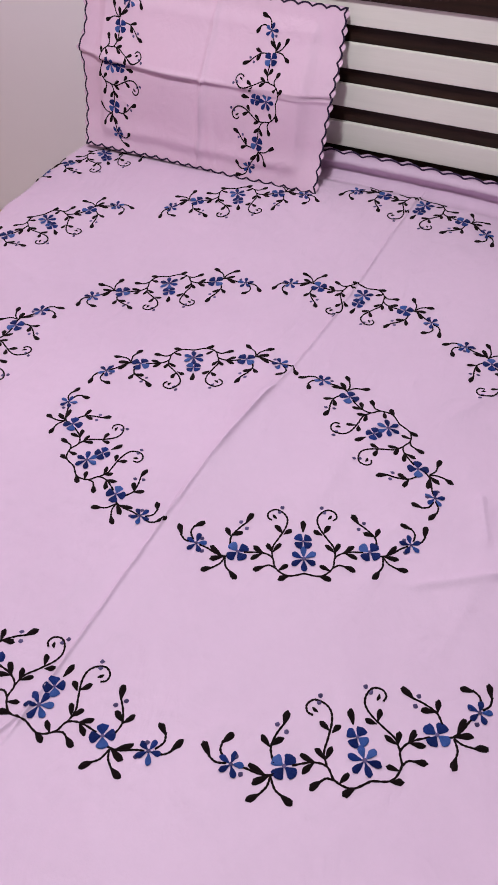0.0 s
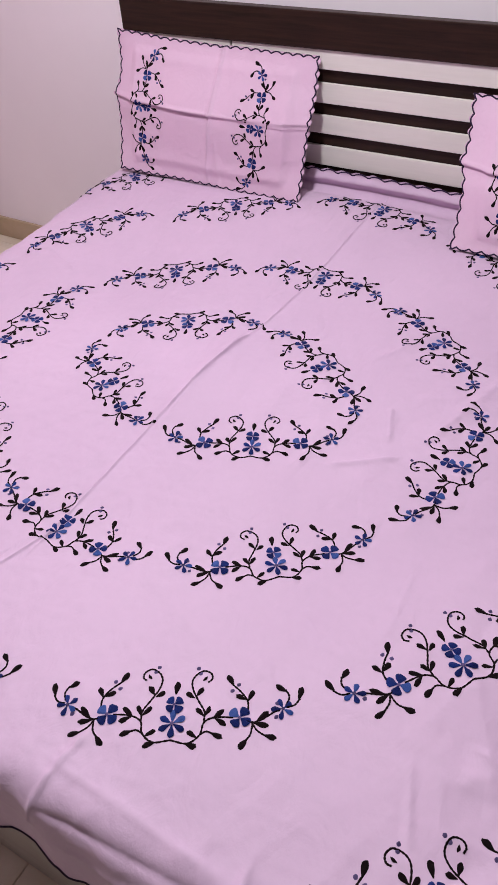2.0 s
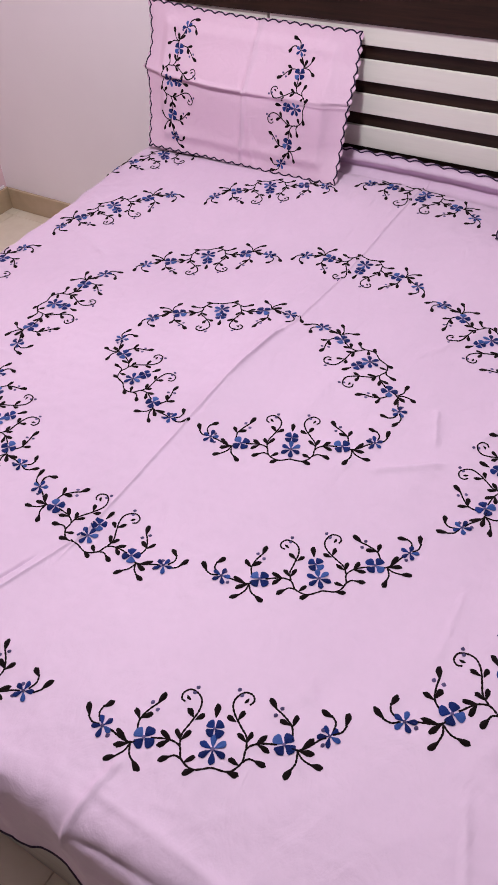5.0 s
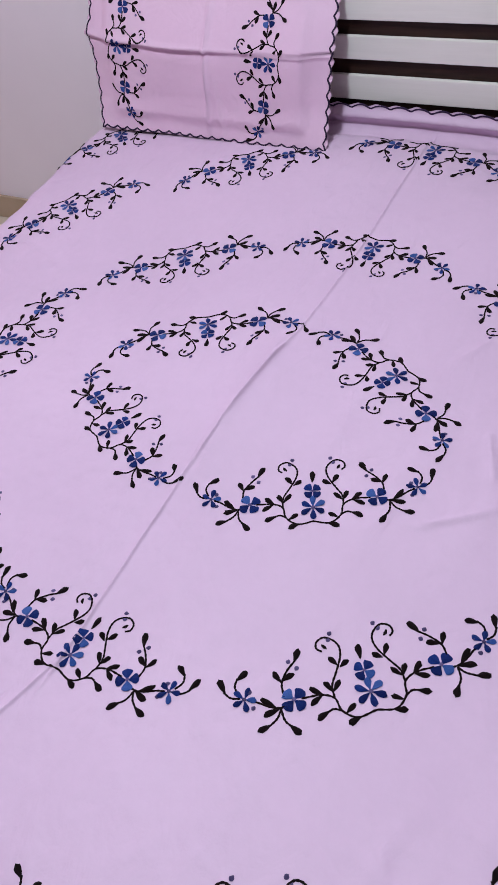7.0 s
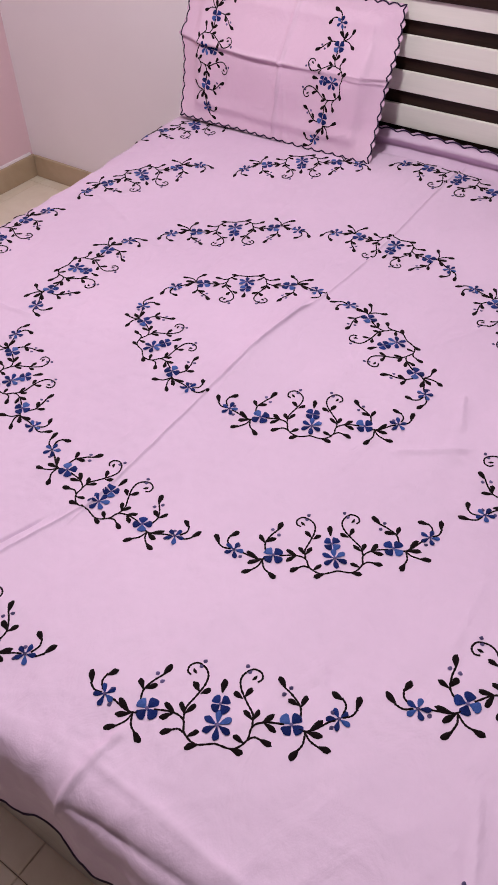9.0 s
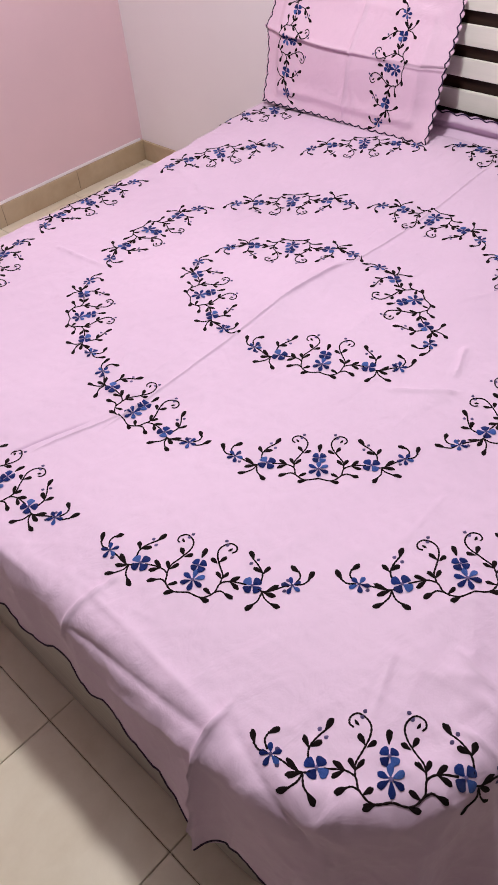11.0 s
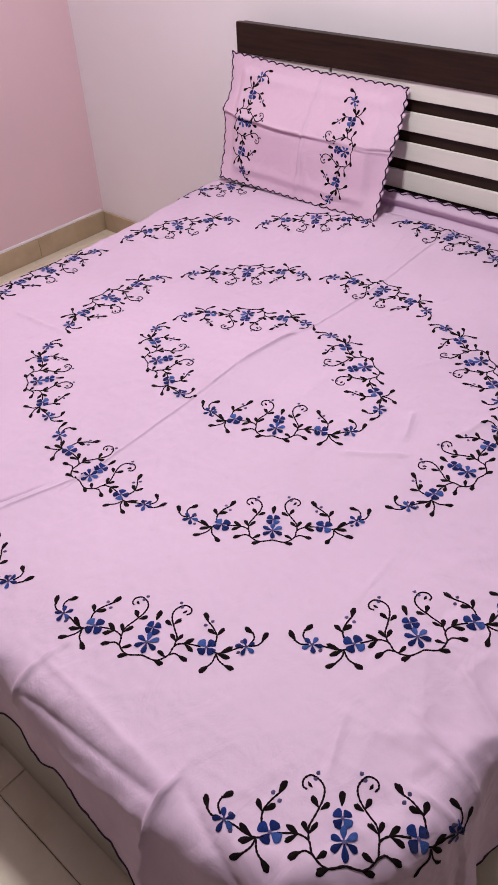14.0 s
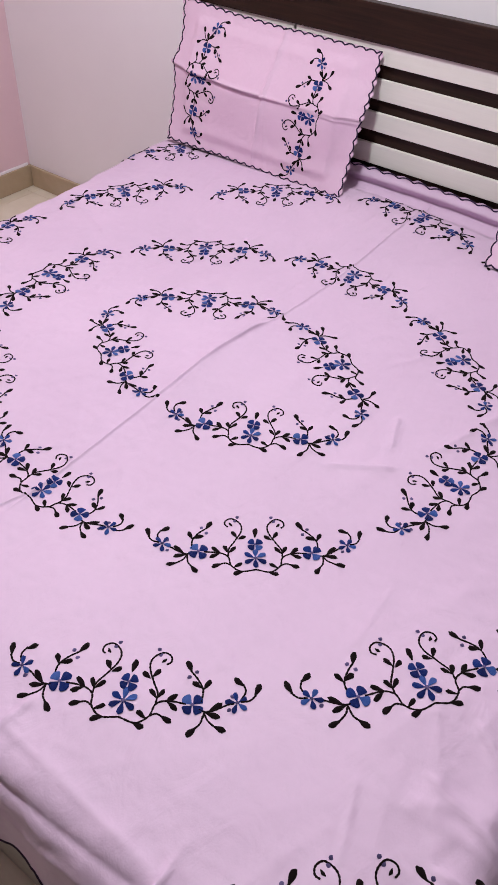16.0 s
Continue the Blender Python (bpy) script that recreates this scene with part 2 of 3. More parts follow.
def relief(s, t):
    """Pressed creases and fine rumples, as heights over the smooth cloth."""
    h = np.zeros_like(s)
    for a, b, w, k in CREASES:
        h = h + ridge(s, t, a, b, w, k)
    edge = np.maximum(smooth(0.62, 0.92, s), 0.35 * smooth(-0.72, -0.90, t)) + 0.5 * smooth(-0.7, -0.9, s)
    fine = np.zeros_like(s)
    for i, (turn, wave, phase) in enumerate(RUMPLES):
        k = 2 * math.pi / wave
        bend = 0.8 * np.sin(5 * s * math.sin(turn + i) + 4 * t + phase)
        along = np.sin(3.1 * (s * math.sin(turn) - t * math.cos(turn)) * 2 + phase * 3)
        fine = fine + wave * (1 - np.abs(np.sin(0.5 * k * (s * math.cos(turn) + t * math.sin(turn)) + phase + bend))) ** 3 * np.maximum(along, 0)
    return h + fine * (0.0075 + 0.0140 * np.clip(edge, 0, 1))


PLEATS = [(-60, 5, 0.07), (-46, 6, -0.09), (-33, 4, 0.15), (-20, 6, -0.07), (-8, 4, 0.09)]


def drape(s, t):
    """Where the flat cloth's point (s, t) comes to lie on the bed."""
    s, t = np.asarray(s, float), np.asarray(t, float)
    cx = np.clip(s, -(HX - RC), HX - RC)
    cy = np.maximum(t, -(FOOT - RC))
    vx, vy = s - cx, t - cy
    r = np.hypot(vx, vy) + 1e-9
    nx, ny = vx / r, vy / r
    d = np.maximum(r - RC, 0)
    ang = np.minimum(d / RE, math.pi / 2)
    hor = RE * np.sin(ang)
    low = np.maximum(d - RE * math.pi / 2, 0)
    drop = RE * (1 - np.cos(ang)) + low
    inside = r <= RC
    # pleats where the cloth gathers round the corner, slow waves along the straight sides
    phi = np.degrees(np.arctan2(vy, np.abs(vx) + 1e-9))
    corner = (np.abs(vx) > 1e-6) & (vy < -1e-6)
    fold = np.zeros_like(r)
    for at, width, gain in PLEATS:
        fold = fold + gain * np.exp(-(((phi - at) / width) ** 2))
    fold = (fold - 0.035 * smooth(-48, -86, phi)) * smooth(0.0, 0.20, drop)
    along = np.where(np.abs(vy) > np.abs(vx), s, t)
    waves = (0.10 * np.sin(17 * along + 0.6) + 0.07 * np.sin(41 * along + 2.0)) * np.where(np.abs(vy) > np.abs(vx), 0.35, 0.45)
    straight = np.where(corner, 0.0, 1.0)
    fold = np.where(corner, fold, (0.09 * np.exp(-np.abs((s - 0.60) / 0.014)) + 0.10 * np.exp(-(((s - 0.56) / 0.07) ** 2)) - 0.060 * smooth(0.599, 0.655, s)) * (vy < 0))
    out = drop * (0.12 + straight * waves) + np.where(corner, drop, np.minimum(drop, 0.15 + 0.2 * np.maximum(drop - 0.15, 0))) * fold
    reach = np.where(inside, r, RC + hor + out)
    x, y = cx + nx * reach, cy + ny * reach
    bump = relief(s, t)
    x, y = x + nx * np.sin(ang) * bump, y + ny * np.sin(ang) * bump
    z = top_height(np.where(inside, s, cx + nx * RC), np.where(inside, t, cy + ny * RC)) - np.where(inside, 0, drop)
    z = z - 0.004 * smooth(0.12, 0.0, RC - r) * inside - np.where(inside, 0, 0.004)
    z = z + np.where(inside, bump, np.cos(ang) * bump)
    # the head end dips behind the pillows and stands up against the headboard
    up = np.maximum(t - 0.90, 0)
    lift = smooth(0.0, 0.03, up)
    z = np.where(t > 0.86, z - 0.012 * smooth(0.86, 0.90, t) * (1 - lift) + np.maximum(up - 0.035, 0) * 0.92 * (np.abs(s) < HX + 0.02), z)
    y = np.where(up > 0, 0.90 + np.minimum(up, 0.035) - 0.016 * np.exp(-(((up - 0.062) / 0.012) ** 2)) + 0.004 * np.sin(9 * s), y)
    return np.stack([x, y, np.maximum(z, 0.012)], -1)


def lift_off(surface, s, t, h):
    """Points at the height h above a cloth surface."""
    e = 0.003
    p = surface(s, t)
    n = np.cross(surface(s + e, t) - surface(s - e, t), surface(s, t + e) - surface(s, t - e))
    n /= np.linalg.norm(n, axis=-1, keepdims=True) + 1e-12
    return p + n * np.asarray(h)[..., None]


def cloth_grid(name, surface, ss, near, far, rows, material, parent, label, wave, edge):
    """A cloth as a grid between its near and far hem; its outermost rows follow the scallops."""
    k = np.linspace(0, 1, rows)[:, None]
    S = np.repeat(ss[None, :], rows, 0)
    T = near[None, :] * (1 - k) + far[None, :] * k
    S[:, 0] += edge * np.cos(2 * math.pi * T[:, 0] / wave) * np.sign(ss[-1] - ss[0])
    S[:, -1] -= edge * np.cos(2 * math.pi * T[:, -1] / wave) * np.sign(ss[-1] - ss[0])
    T[0, :] += edge * np.cos(2 * math.pi * ss / wave)
    T[-1, :] -= edge * np.cos(2 * math.pi * ss / wave)
    p = surface(S, T).reshape(-1, 3)
    w, h = len(ss), rows
    i = np.arange(w * h).reshape(h, w)
    faces = np.stack([i[:-1, :-1], i[:-1, 1:], i[1:, 1:], i[1:, :-1]], -1).reshape(-1, 4).tolist()
    return mesh_object(name, p, faces, [material], parent, label)


# ---- embroidery ----
def spline(points, n=7):
    """A smooth line through the points."""
    p = np.array(points, float)
    p = np.vstack([2 * p[0] - p[1], p, 2 * p[-1] - p[-2]])
    out = []
    for i in range(1, len(p) - 2):
        for k in np.linspace(0, 1, n, endpoint=False):
            a, b, c, e = p[i - 1:i + 3]
            out.append(0.5 * (2 * b + (c - a) * k + (2 * a - 5 * b + 4 * c - e) * k * k + (3 * b - a - 3 * c + e) * k ** 3))
    out.append(p[-2])
    return np.array(out)


# half of the spray in units of its half width: x along it, y towards the middle of the ring
STEMS = [
    [(0.0, -0.13), (0.13, -0.15), (0.22, -0.08), (0.245, 0.015), (0.33, 0.06), (0.465, 0.065)],
    [(0.245, 0.015), (0.24, 0.105), (0.19, 0.19), (0.135, 0.29), (0.12, 0.37), (0.15, 0.43), (0.21, 0.465), (0.267, 0.44), (0.277, 0.39), (0.245, 0.36)],
    [(0.22, -0.08), (0.27, -0.055), (0.32, -0.07)],
    [(0.55, 0.035), (0.62, 0.03), (0.69, 0.045), (0.76, 0.08), (0.82, 0.105)],
    [(0.614, 0.02), (0.65, -0.04), (0.71, -0.09)],
    [(0.614, 0.02), (0.605, -0.06), (0.57, -0.11)],
    [(0.575, 0.10), (0.571, 0.20), (0.516, 0.28), (0.445, 0.345)],
    [(0.87, 0.13), (0.935, 0.16), (0.975, 0.23)],
    [(0.87, 0.15), (0.893, 0.22), (0.865, 0.28)],
]
# leaf base, leaf tip, width
LEAVES = [
    ((0.235, 0.385), (0.215, 0.40), 0.055), ((0.165, 0.235), (0.215, 0.315), 0.045), ((0.155, 0.22), (0.085, 0.265), 0.045),
    ((0.245, 0.06), (0.285, 0.145), 0.042), ((0.243, 0.06), (0.175, 0.135), 0.042), ((0.31, 0.05), (0.395, 0.125), 0.045),
    ((0.32, 0.055), (0.415, 0.005), 0.045), ((0.30, -0.062), (0.395, -0.10), 0.05), ((0.20, -0.105), (0.12, -0.055), 0.042),
    ((0.115, -0.155), (0.205, -0.18), 0.05), ((0.64, 0.03), (0.735, 0.105), 0.045), ((0.62, 0.025), (0.74, -0.02), 0.05),
    ((0.70, -0.085), (0.80, -0.125), 0.05), ((0.58, -0.095), (0.52, -0.18), 0.052), ((0.572, 0.205), (0.615, 0.295), 0.045),
    ((0.56, 0.215), (0.475, 0.255), 0.048), ((0.455, 0.33), (0.40, 0.43), 0.052), ((0.965, 0.215), (0.995, 0.335), 0.05),
    ((0.875, 0.265), (0.785, 0.315), 0.05),
]
DOTS = [(0.16, 0.485), (0.182, 0.44), (0.494, 0.345), (0.447, 0.285), (0.795, 0.045), (0.80, 0.16)]




def bowed(point):
    """The outer end of the spray bends towards the ring's middle."""
    x, y = point
    return x, y + 0.03 * float(smooth(0.58, 0.80, x) * (1 - smooth(0.90, 0.99, x)))


STEMS = [[bowed(q) for q in line] for line in STEMS]
LEAVES = [(bowed(a), bowed(b), w * 0.98) for a, b, w in LEAVES]
DOTS = [bowed(q) for q in DOTS]


class Buffer:
    def __init__(self):
        self.v, self.f, self.uv, self.mat = [], [], [], []

    def add(self, pts, faces, uv, mat=0):
        o = len(self.v)
        self.v += list(pts)
        self.uv += list(uv)
        self.f += [tuple(o + i for i in q) for q in faces]
        self.mat += [mat] * len(faces)

    def make(self, name, spray, mats, parent, label=""):
        flat = np.array(self.v)
        pts = spray.lay(flat[:, :2], flat[:, 2])
        return mesh_object(name, pts, self.f, mats, parent, label, self.uv, self.mat)


class Spray:
    """One embroidered spray on a cloth surface."""

    def __init__(self, surface, centre, inward, unit, rng):
        self.surface, self.L, self.rng = surface, unit, rng
        self.ey = np.array([math.cos(inward), math.sin(inward)])
        self.c = np.array(centre, float) - 0.008 * unit * self.ey
        self.ex = np.array([self.ey[1], -self.ey[0]])

    def place(self, uv, h):
        uv = np.asarray(uv, float)
        return np.column_stack([uv, h * np.ones(len(uv))])

    def lay(self, uv, h):
        uv = uv * self.L
        q = self.c + uv[:, :1] * self.ex + uv[:, 1:2] * self.ey
        return lift_off(self.surface, q[:, 0], q[:, 1], h)

    def cord(self, buf, line, width):
        line = np.array(line)
        d = np.gradient(line, axis=0)
        d /= np.linalg.norm(d, axis=1, keepdims=True) + 1e-9
        side = np.stack([-d[:, 1], d[:, 0]], 1)
        n = len(line)
        w = width * (1 + 0.22 * np.sin(np.arange(n) * 2.1 + self.rng.random() * 6))[:, None]
        rows = [self.place(line - side * w, 0.0003), self.place(line - side * w * 0.5, 0.0016), self.place(line + side * w * 0.5, 0.0016), self.place(line + side * w, 0.0003)]
        pts = np.stack(rows, 1).reshape(-1, 3)
        faces = [(4 * i + j, 4 * i + 4 + j, 4 * i + 5 + j, 4 * i + 1 + j) for i in range(n - 1) for j in range(3)]
        uv = [(i * 0.15, j * 0.3) for i in range(n) for j in range(4)]
        buf.add(pts, faces, uv)

    def blade(self, buf, base, tip, width, mat=0, blunt=0.62, rag=0.10, lift=0.0018, low=0.0004):
        """A padded satin-stitch leaf or petal, widest past its middle, with a ragged outline."""
        base, tip = np.array(base), np.array(tip)
        d = tip - base
        l = np.hypot(*d) + 1e-9
        d, sd = d / l, np.array([-d[1], d[0]]) / l
        ks = np.array([0.0, 0.18, 0.38, 0.58, 0.78, 0.93])
        prof = np.array([0.16, 0.42, 0.74, 0.98, 0.96, 0.55]) if blunt > 0.5 else np.array([0.2, 0.7, 1.0, 0.95, 0.7, 0.35])
        left, mid, right = [], [], []
        for k, p in zip(ks, prof):
            j = lambda: 1 + rag * (self.rng.random() * 2 - 1)
            left.append(base + d * l * k * j() + sd * width / 2 * p * j())
            right.append(base + d * l * k * j() - sd * width / 2 * p * j())
            mid.append(base + d * l * k)
        end = tip + sd * width * 0.1 * (self.rng.random() - 0.5)
        pts = np.vstack([self.place(left, low), self.place(mid, lift), self.place(right, low), self.place([end], low)])
        n = len(ks)
        faces = []
        for i in range(n - 1):
            faces += [(i + 1, i, n + i, n + i + 1), (n + i + 1, n + i, 2 * n + i, 2 * n + i + 1)]
        faces += [(3 * n, n - 1, 2 * n - 1), (3 * n, 2 * n - 1, 3 * n - 1)]
        o = self.rng.random() * 5
        uv = [(o + 0.5, k) for k in ks] + [(o, k) for k in ks] + [(o - 0.5, k) for k in ks] + [(o, 1)]
        buf.add(pts, faces, uv, mat)

    def flower(self, parent, centre, radius, petals, fat, turn, pale):
        """pale: which petals are worked in the lighter thread."""
        buf = Buffer()
        c = np.array(centre)
        for i in range(petals):
            a = turn + 2 * math.pi * i / petals
            e = np.array([math.cos(a), math.sin(a)])
            r = radius * (1 + 0.10 * (self.rng.random() - 0.5))
            self.blade(buf, c + e * radius * 0.14, c + e * r, fat * radius, 1 if i in pale else 0, 0.62, 0.07, 0.0022 + 0.0003 * (i % 2), 0.0008 + 0.0002 * i)
        a = np.linspace(0, 2 * math.pi, 8, endpoint=False)
        ring = c + 0.16 * radius * np.stack([np.cos(a), np.sin(a)], 1)
        buf.add(np.vstack([self.place(ring, 0.0022), self.place([c], 0.0034)]), [(i, (i + 1) % 8, 8) for i in range(8)], [(0.1, 0.1)] * 9, 2)
        buf.make("flower", self, [BLUE, SKY, VIOLET], parent, "blue satin-stitched flower")

    def build(self, parent, split, label):
        vine = Buffer()
        for m in (1, -1):
            for line in STEMS:
                self.cord(vine, spline(line) * (m, 1), 0.0076)
        leaves, knots = [], Buffer()
        for m in (1, -1):
            for a, b, w in LEAVES:
                a, b = np.array(a) * (m, 1), np.array(b) * (m, 1)
                if not split and leaves:
                    self.blade(leaves[0], a, b, w)
                else:
                    leaves.append(Buffer())
                    self.blade(leaves[-1], a, b, w)
        leaves.append(Buffer())
        self.blade(leaves[-1], (0, 0.245), (0.01, 0.36), 0.05)
        for m in (1, -1):
            for x, y in DOTS:
                self.blade(knots, (m * x - 0.014, y - 0.012), (m * x + 0.014, y + 0.012), 0.034, 0, 0.4)
        ob = vine.make("floral_spray", self, [VINE], parent, label)
        for i, b in enumerate(leaves):
            leaf = b.make("leaf" if split or i else "leaves", self, [VINE], ob)
            if not split and not i:
                tagged(leaf, kind="stuff")
        tagged(knots.make("knot_stitching", self, [VIOLET], ob, "small violet embroidered knots"), kind="stuff")
        r = self.rng
        self.flower(ob, (0, 0), 0.110, 6, 0.46, math.pi / 2, {4, 5} if r.random() < 0.6 else {0, 5})
        self.flower(ob, (0, 0.158), 0.078, 4, 0.98, 0.75, {3} if r.random() < 0.5 else set())
        for m in (1, -1):
            self.flower(ob, (m * 0.516, 0.066), 0.094, 4, 0.90, 0.6 + 0.4 * r.random(), {3} if r.random() < 0.6 else {1})
            self.flower(ob, (m * 0.845, 0.146), 0.090, 5, 0.48, 0.3 + r.random(), {0, 2} if r.random() < 0.5 else {4})
        return ob


def edging(surface, lines, wave, amp, width, parent, name="scalloped_edging", label="dark violet scalloped edging thread"):
    """A wavy cord along each hem line; the cloth lies to the left of the line."""
    for line in lines:
        line = np.array(line, float)
        run = np.r_[0, np.cumsum(np.hypot(*np.diff(line, axis=0).T))]
        along = np.linspace(0, run[-1], max(int(run[-1] / wave * 10), 8))
        q = np.stack([np.interp(along, run, line[:, 0]), np.interp(along, run, line[:, 1])], 1)
        d = np.gradient(q, axis=0)
        d /= np.linalg.norm(d, axis=1, keepdims=True)
        q = q + np.stack([-d[:, 1], d[:, 0]], 1) * (amp * (1 - np.abs(np.cos(math.pi * along / wave))) + 0.001)[:, None]
        d = np.gradient(q, axis=0)
        d /= np.linalg.norm(d, axis=1, keepdims=True)
        sd = np.stack([-d[:, 1], d[:, 0]], 1) * width
        top = lambda p, h: lift_off(surface, p[:, 0], p[:, 1], h * np.ones(len(p)))
        rows = [top(q - sd, -0.0012), top(q - sd, 0.0010), top(q, 0.0022), top(q + sd, 0.0010), top(q + sd, -0.0012)]
        n = len(q)
        pts = np.stack(rows, 1).reshape(-1, 3)
        faces = [(5 * i + j, 5 * i + 5 + j, 5 * i + 6 + j, 5 * i + 1 + j) for i in range(n - 1) for j in range(4)]
        uv = [(i * 0.4, j * 0.3) for i in range(n) for j in range(5)]
        mesh_object(name, pts, faces, [TRIM], parent, label, uv)


rng = random.Random(7)
bedspread = tagged(new("bedspread"), "pink cotton bedspread with blue flower embroidery spread over the bed", "bedspread")


def foot_hem(x):
    """The foot hem: drawn up along the bed, longer past the pleat, rounded off at the corner."""
    x = np.asarray(x, float)
    t = T_FOOT - 0.078 * smooth(0.46, 0.58, x) - 0.03 * smooth(0.65, 0.85, x)
    room = np.sqrt(np.maximum(0.69 ** 2 - np.maximum(np.abs(x) - (HX - RC), 0) ** 2, 0.01))
    return np.maximum(t, -(FOOT - RC) - room)


ss = np.concatenate([np.linspace(-HALF_W, -0.14, 233), np.linspace(-0.14, 0.06, 134)[1:], np.linspace(0.06, HALF_W, 249)[1:]])
cloth_grid("cloth", drape, ss, foot_hem(ss), 0 * ss + T_HEAD, 441, SHEET, bedspread, "pink cotton cloth with pressed creases", 0.05, 0.003)
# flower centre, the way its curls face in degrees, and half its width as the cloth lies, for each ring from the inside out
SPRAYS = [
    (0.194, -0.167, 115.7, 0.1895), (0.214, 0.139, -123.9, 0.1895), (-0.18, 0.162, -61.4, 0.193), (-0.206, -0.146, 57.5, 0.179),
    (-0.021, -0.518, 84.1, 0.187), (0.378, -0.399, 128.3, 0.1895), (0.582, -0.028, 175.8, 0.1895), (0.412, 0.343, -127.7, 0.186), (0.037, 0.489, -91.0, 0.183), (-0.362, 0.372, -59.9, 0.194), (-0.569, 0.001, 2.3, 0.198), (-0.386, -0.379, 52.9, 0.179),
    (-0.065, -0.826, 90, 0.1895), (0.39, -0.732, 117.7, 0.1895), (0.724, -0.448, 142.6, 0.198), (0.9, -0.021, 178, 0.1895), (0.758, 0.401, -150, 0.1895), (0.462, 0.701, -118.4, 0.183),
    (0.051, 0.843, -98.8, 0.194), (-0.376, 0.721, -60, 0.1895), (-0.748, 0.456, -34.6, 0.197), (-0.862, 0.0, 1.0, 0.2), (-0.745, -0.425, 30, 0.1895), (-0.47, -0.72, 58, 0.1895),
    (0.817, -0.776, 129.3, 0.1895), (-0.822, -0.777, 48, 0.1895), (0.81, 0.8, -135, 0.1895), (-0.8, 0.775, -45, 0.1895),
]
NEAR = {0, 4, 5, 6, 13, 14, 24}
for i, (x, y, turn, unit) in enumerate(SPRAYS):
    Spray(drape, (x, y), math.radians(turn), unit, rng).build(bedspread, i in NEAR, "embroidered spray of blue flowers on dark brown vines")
side = foot_hem(HALF_W)
edging(drape, [np.stack([ss, foot_hem(ss)], 1), [(HALF_W, side), (HALF_W, T_HEAD)], [(HALF_W, T_HEAD), (-HALF_W, T_HEAD)], [(-HALF_W, T_HEAD), (-HALF_W, side)]], 0.05, 0.008, 0.0020, bedspread)

# ---- the bed ----
bed = tagged(new("bed"), "box bed with a dark walnut and cream slatted headboard", "bed")


def slab(hx, foot, head, radius, z0, z1, bevel):
    """A slab with two rounded corners at the foot."""
    bm = bmesh.new()
    ring = [(hx, head), (-hx, head)]
    for cx, a0 in ((-(hx - radius), 180), (hx - radius, 270)):
        ring += [(cx + radius * math.cos(radians(a0 + k * 10)), foot + radius + radius * math.sin(radians(a0 + k * 10))) for k in range(10)]
    low = bm.faces.new([bm.verts.new((x, y, z0)) for x, y in ring])
    up = bmesh.ops.extrude_face_region(bm, geom=[low])
    for v in (g for g in up["geom"] if isinstance(g, bmesh.types.BMVert)):
        v.co.z = z1
    bmesh.ops.recalc_face_normals(bm, faces=bm.faces)
    bmesh.ops.bevel(bm, geom=[e for e in bm.edges if abs(e.verts[0].co.z - e.verts[1].co.z) < 1e-6], offset=bevel, segments=3, affect="EDGES")
    return bm


part("box", slab(0.885, -0.908, 0.93, 0.30, 0.0, 0.335, 0.004), GREY_WOOD, bed, "greyish laminate bed box")
part("headboard_back", box(-0.899, 0.899, 0.972, 0.998, 0.0, 1.036), DARK_WOOD, bed, "dark walnut headboard panel")
part("top_rail", box(-0.902, 0.902, 0.952, 0.9715, 0.944, 1.040, 0.004), DARK_WOOD, bed, "dark walnut top rail")
for z0, z1 in ((0.892, 0.9438), (0.800, 0.855), (0.713, 0.765), (0.618, 0.676), (0.530, 0.585)):
    for x0, x1 in ((-0.895, -0.512), (-0.504, 0.499), (0.507, 0.895)):
        part("cream_slat", box(x0, x1, 0.959, 0.9715, z0, z1, 0.002), CREAM_WOOD, bed, "cream laminate slat")
mattress = tagged(part("mattress", slab(0.88, -0.88, 0.89, 0.28, 0.3355, 0.485, 0.05), MATTRESS, None), "pale mattress under the bedspread on the bed", "mattress")

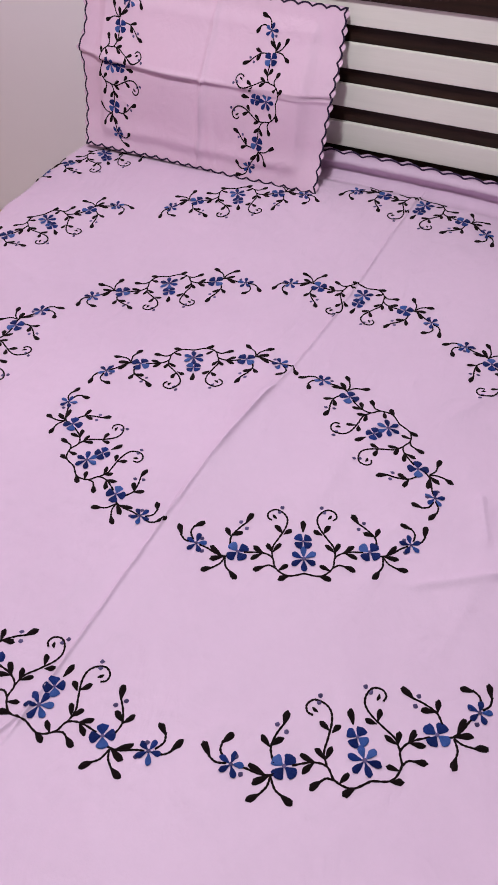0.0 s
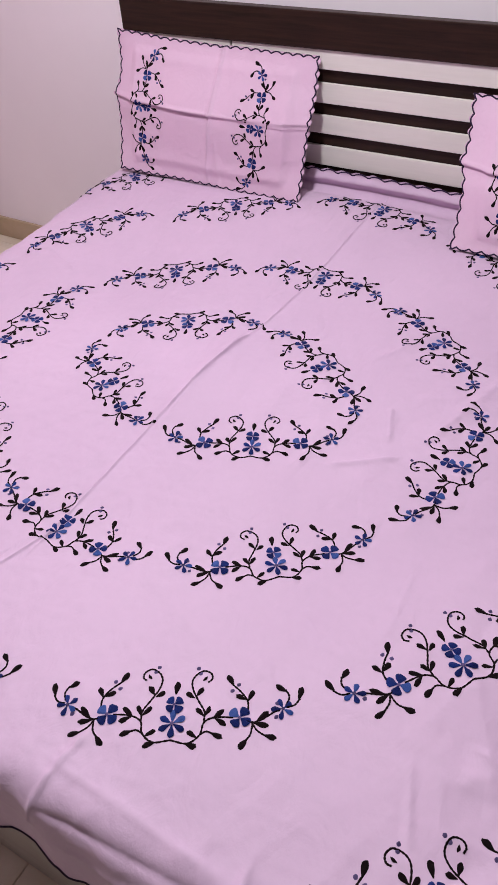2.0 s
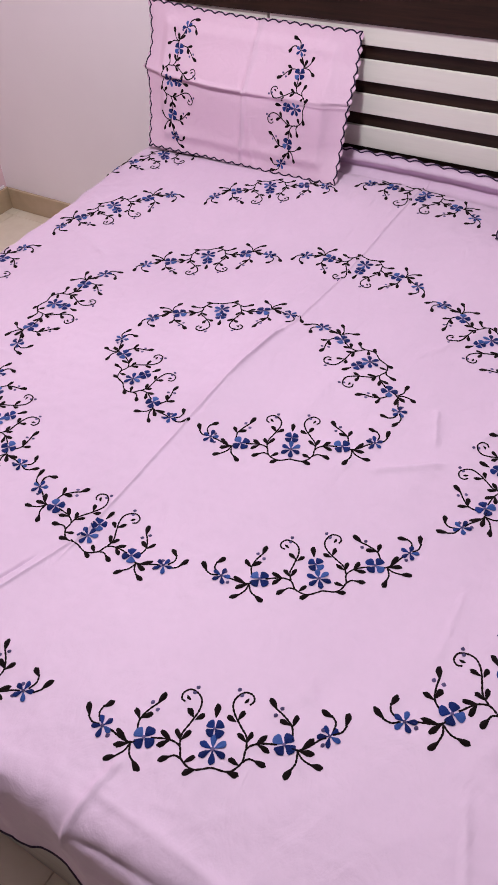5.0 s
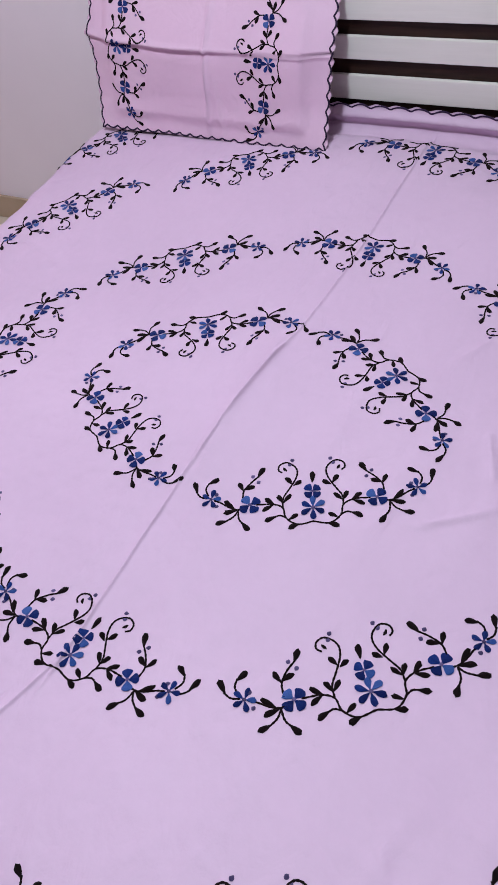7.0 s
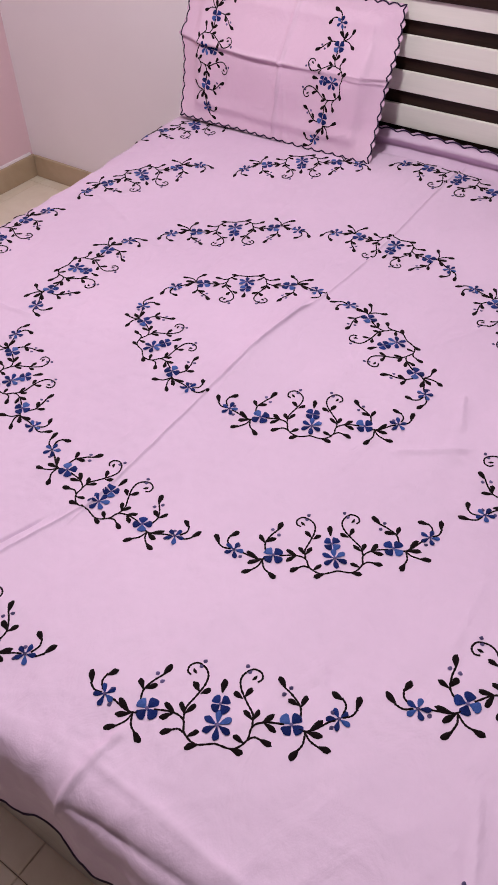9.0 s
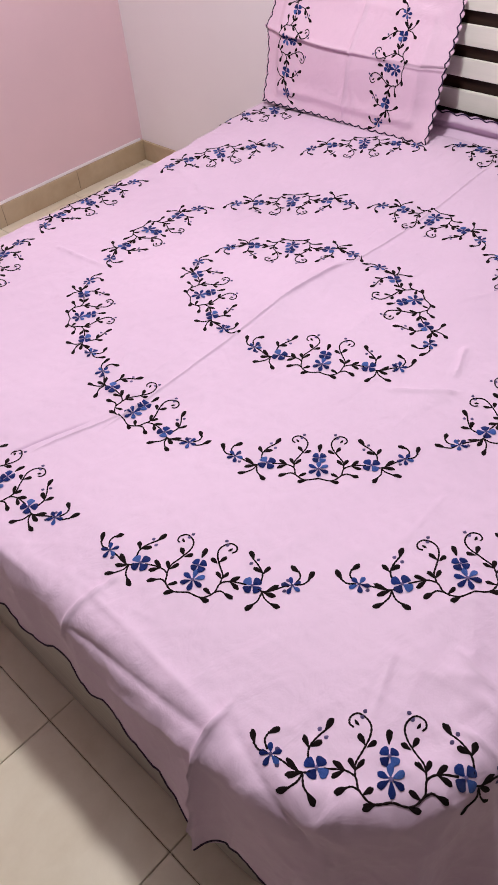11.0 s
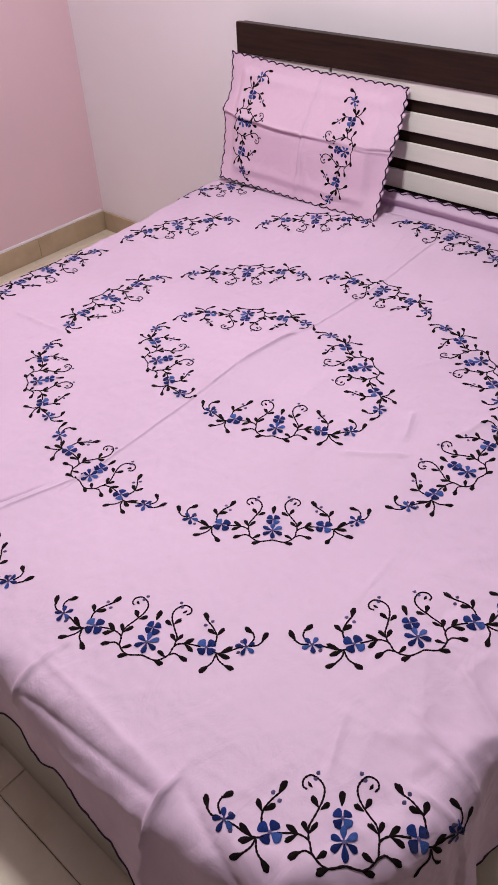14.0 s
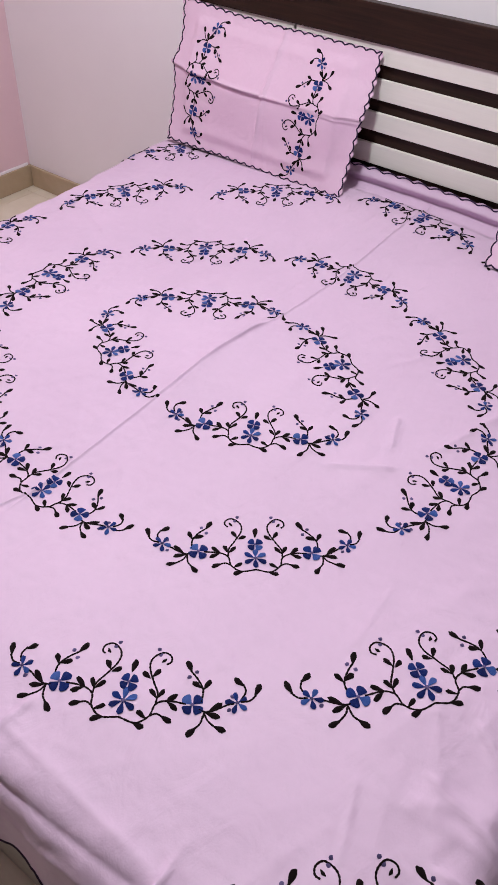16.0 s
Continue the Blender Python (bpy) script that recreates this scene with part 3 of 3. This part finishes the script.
# ---- pillows ----
def make_pillow(label, foot, rows, x0, x1, skew, seed, shift=0.0, lean=(0, 0, 0, 0)):
    """rows: height above the bed's foot line and depth of the front face from hem to hem."""
    r = random.Random(seed)
    zs, ys = np.array([p[0] for p in rows]), np.array([p[1] for p in rows])
    run = np.r_[0, np.cumsum(np.hypot(np.diff(zs), np.diff(ys)))]
    H = run[-1]
    fine = np.linspace(0, H, 60)
    zc, yc = np.interp(fine, run, zs), np.interp(fine, run, ys)
    ker = np.ones(5) / 5
    zc, yc = np.convolve(np.pad(zc, 2, "reflect", reflect_type="odd"), ker, "valid"), np.convolve(np.pad(yc, 2, "reflect", reflect_type="odd"), ker, "valid")
    W = x1 - x0

    def front(a, b):
        a, b = np.asarray(a, float), np.asarray(b, float)
        k = np.clip(b / H, -0.05, 1.05)
        u = 2 * a / W
        swell = np.clip(1 - u ** 2, 0, 1) ** 0.6 * np.clip(1 - (2 * k - 1) ** 2, 0, 1) ** 0.6
        rim = smooth(1.02, 0.80, np.abs(u))
        pad = smooth(0.045, 0.075, W / 2 - np.abs(a)) * smooth(0.025, 0.06, b) * smooth(0.03, 0.06, H - b)
        y = np.interp(b, fine, yc) + 0.016 * (1 - rim) * np.sin(np.pi * np.clip(k, 0, 1)) - 0.004 * swell - 0.011 * pad
        y = y - 0.012 * np.exp(-(((a - 0.01 - 0.02 * k) / 0.004) ** 2)) * smooth(-0.1, 0.2, k) - 0.0075 * np.exp(-(((b - 0.52 * H + 0.01 * u) / 0.005) ** 2))
        y = y - 0.004 * np.exp(-(((a - 0.045 + 0.05 * (k - 0.2)) / 0.006) ** 2)) * (1 - smooth(0.25, 0.5, k))
        y = y + 0.009 * np.exp(-((np.minimum(b - 0.52 * H, 0) / (0.2 * H)) ** 2)) * (b < 0.52 * H)
        y = y + 0.002 * np.sin(14 * a + 9 * b + seed) + 0.0012 * np.sin(37 * a - 21 * b)
        z = np.interp(b, fine, zc) + skew * a + foot(a)
        x = (x0 + x1) / 2 + a * (1 + 0.05 * (k - 0.5)) - 0.02 * (k - 0.5)
        x = x - 0.014 * np.exp(-(((k - 0.54) / 0.09) ** 2)) * smooth(0.82, 1.0, -u) + 0.003 * np.sin(19 * b + seed) * np.abs(u) ** 6
        peak = np.clip(k, 0, 1) ** 1.5 * np.clip(-u, 0, 1) ** 1.5
        x, z = x - 0.016 * peak, z + 0.016 * peak
        return np.stack([x, y, z], -1)

    thing = tagged(new("pillow"), label, "pillow", "pillows against the headboard")
    aa = np.linspace(-W / 2, W / 2, 121)
    cloth_grid("front_cover", front, aa, 0 * aa, 0 * aa + H, 85, PILLOW, thing, "pink cotton pillow front with pressed fold lines", 0.034, 0.004)

    def back(a, b):
        k, u = np.clip(b / H, 0, 1), 2 * a / W
        p = front(a, b)
        p[..., 1] += 0.004 + 0.085 * np.clip(1 - u ** 4, 0, 1) * np.clip(1 - (2 * k - 0.9) ** 2, 0, 1) ** 0.8 * (1 - 0.6 * k)
        p[..., 1] = np.minimum(p[..., 1], 0.950 + 0 * k)
        return p

    ob = cloth_grid("back_cover", lambda a, b: back(a, b), -aa, 0 * aa, 0 * aa + H, 85, PILLOW, thing, "", 0.034, 0.004)
    for side in (1, -1):
        Spray(front, (side * 0.222 * W / 0.68 - 0.0175 + shift + (lean[0] if side > 0 else 0), H * (0.50 - (lean[1] if side > 0 else 0))), radians(-lean[2]) if side < 0 else math.pi - radians(lean[3]), 0.182, r).build(thing, False, "embroidered spray of blue flowers on dark vines")
    edging(front, [[(-W / 2, 0), (W / 2, 0)], [(W / 2, 0), (W / 2, H)], [(W / 2, H), (-W / 2, H)], [(-W / 2, H), (-W / 2, 0)]], 0.034, 0.007, 0.0019, thing)
    return thing


make_pillow("pink pillow with blue flower embroidery leaning on the headboard", lambda a: 0 * a, [(0.567, 0.790), (0.645, 0.824), (0.752, 0.838), (0.858, 0.915), (0.932, 0.950)], -0.885, -0.205, -0.005, 3, 0.0, (-0.015, 0.04, 6, 3))
make_pillow("pink pillow with blue flower embroidery slumped against the headboard", lambda a: 0 * a, [(0.566, 0.722), (0.632, 0.762), (0.702, 0.790), (0.80, 0.886), (0.876, 0.948)], 0.272, 0.955, 0.03, 5, 0.012)

# ---- skirting and floor tiles ----
structure("trim", box(WX + 0.0005, WX + 0.006, SY + 0.01, NY - 0.015, 0.0955, 0.107, 0.001), WHITE_WALL, "thin white plaster line above the skirting", "trim")
def tile_mesh(name, sx, sy, sz, material, bevel=0.0015):
    me = bpy.data.meshes.new(name)
    bm = box(-sx / 2, sx / 2, -sy / 2, sy / 2, -sz, 0, 0)
    bmesh.ops.bevel(bm, geom=[e for e in bm.edges if all(v.co.z > -1e-6 for v in e.verts)], offset=bevel, segments=1, affect="EDGES")
    bm.to_mesh(me)
    bm.free()
    me.materials.append(material)
    return me


TS, GAP = 0.3945, 0.0016
tile = tile_mesh("tile", TS - GAP, TS - GAP, 0.02, TILE)
for i in range(-6, 6):
    for j in range(-5, 6):
        x, y = 0.089 + TS * (i + 0.5), -0.976 + TS * (j + 0.5)
        if WX - TS / 2 < x < EX + TS / 2 and SY - TS / 2 < y < NY + TS / 2:
            ob = new("tile", tile)
            ob.parent = floor
            ob.location = (x, y, 0.0004 * rng.random())
for name, length, where, n in (("baseboard_west", NY - SY, (WX + 0.007, (NY + SY) / 2, 90), 9), ("baseboard_north", EX - WX - 0.02, ((EX + WX) / 2 + 0.008, NY - 0.007, 0), 10)):
    base = structure(name, box(-length / 2, length / 2, -0.004, 0.004, 0, 0.090, 0), GROUT, "beige stone tile skirting along the wall", "skirting")
    base.matrix_world = pose(where[0], where[1], 0, 0, 0, where[2])
    w = length / n
    piece = bpy.data.meshes.new("skirting_tile")
    bm = box(-w / 2 + 0.001, w / 2 - 0.001, -0.0065, 0.0065, 0.001, 0.095, 0.002)
    bm.to_mesh(piece)
    bm.free()
    piece.materials.append(SKIRT)
    for i in range(n):
        ob = new("skirting_tile", piece)
        ob.parent = base
        ob.location = (-length / 2 + w * (i + 0.5), 0, 0)
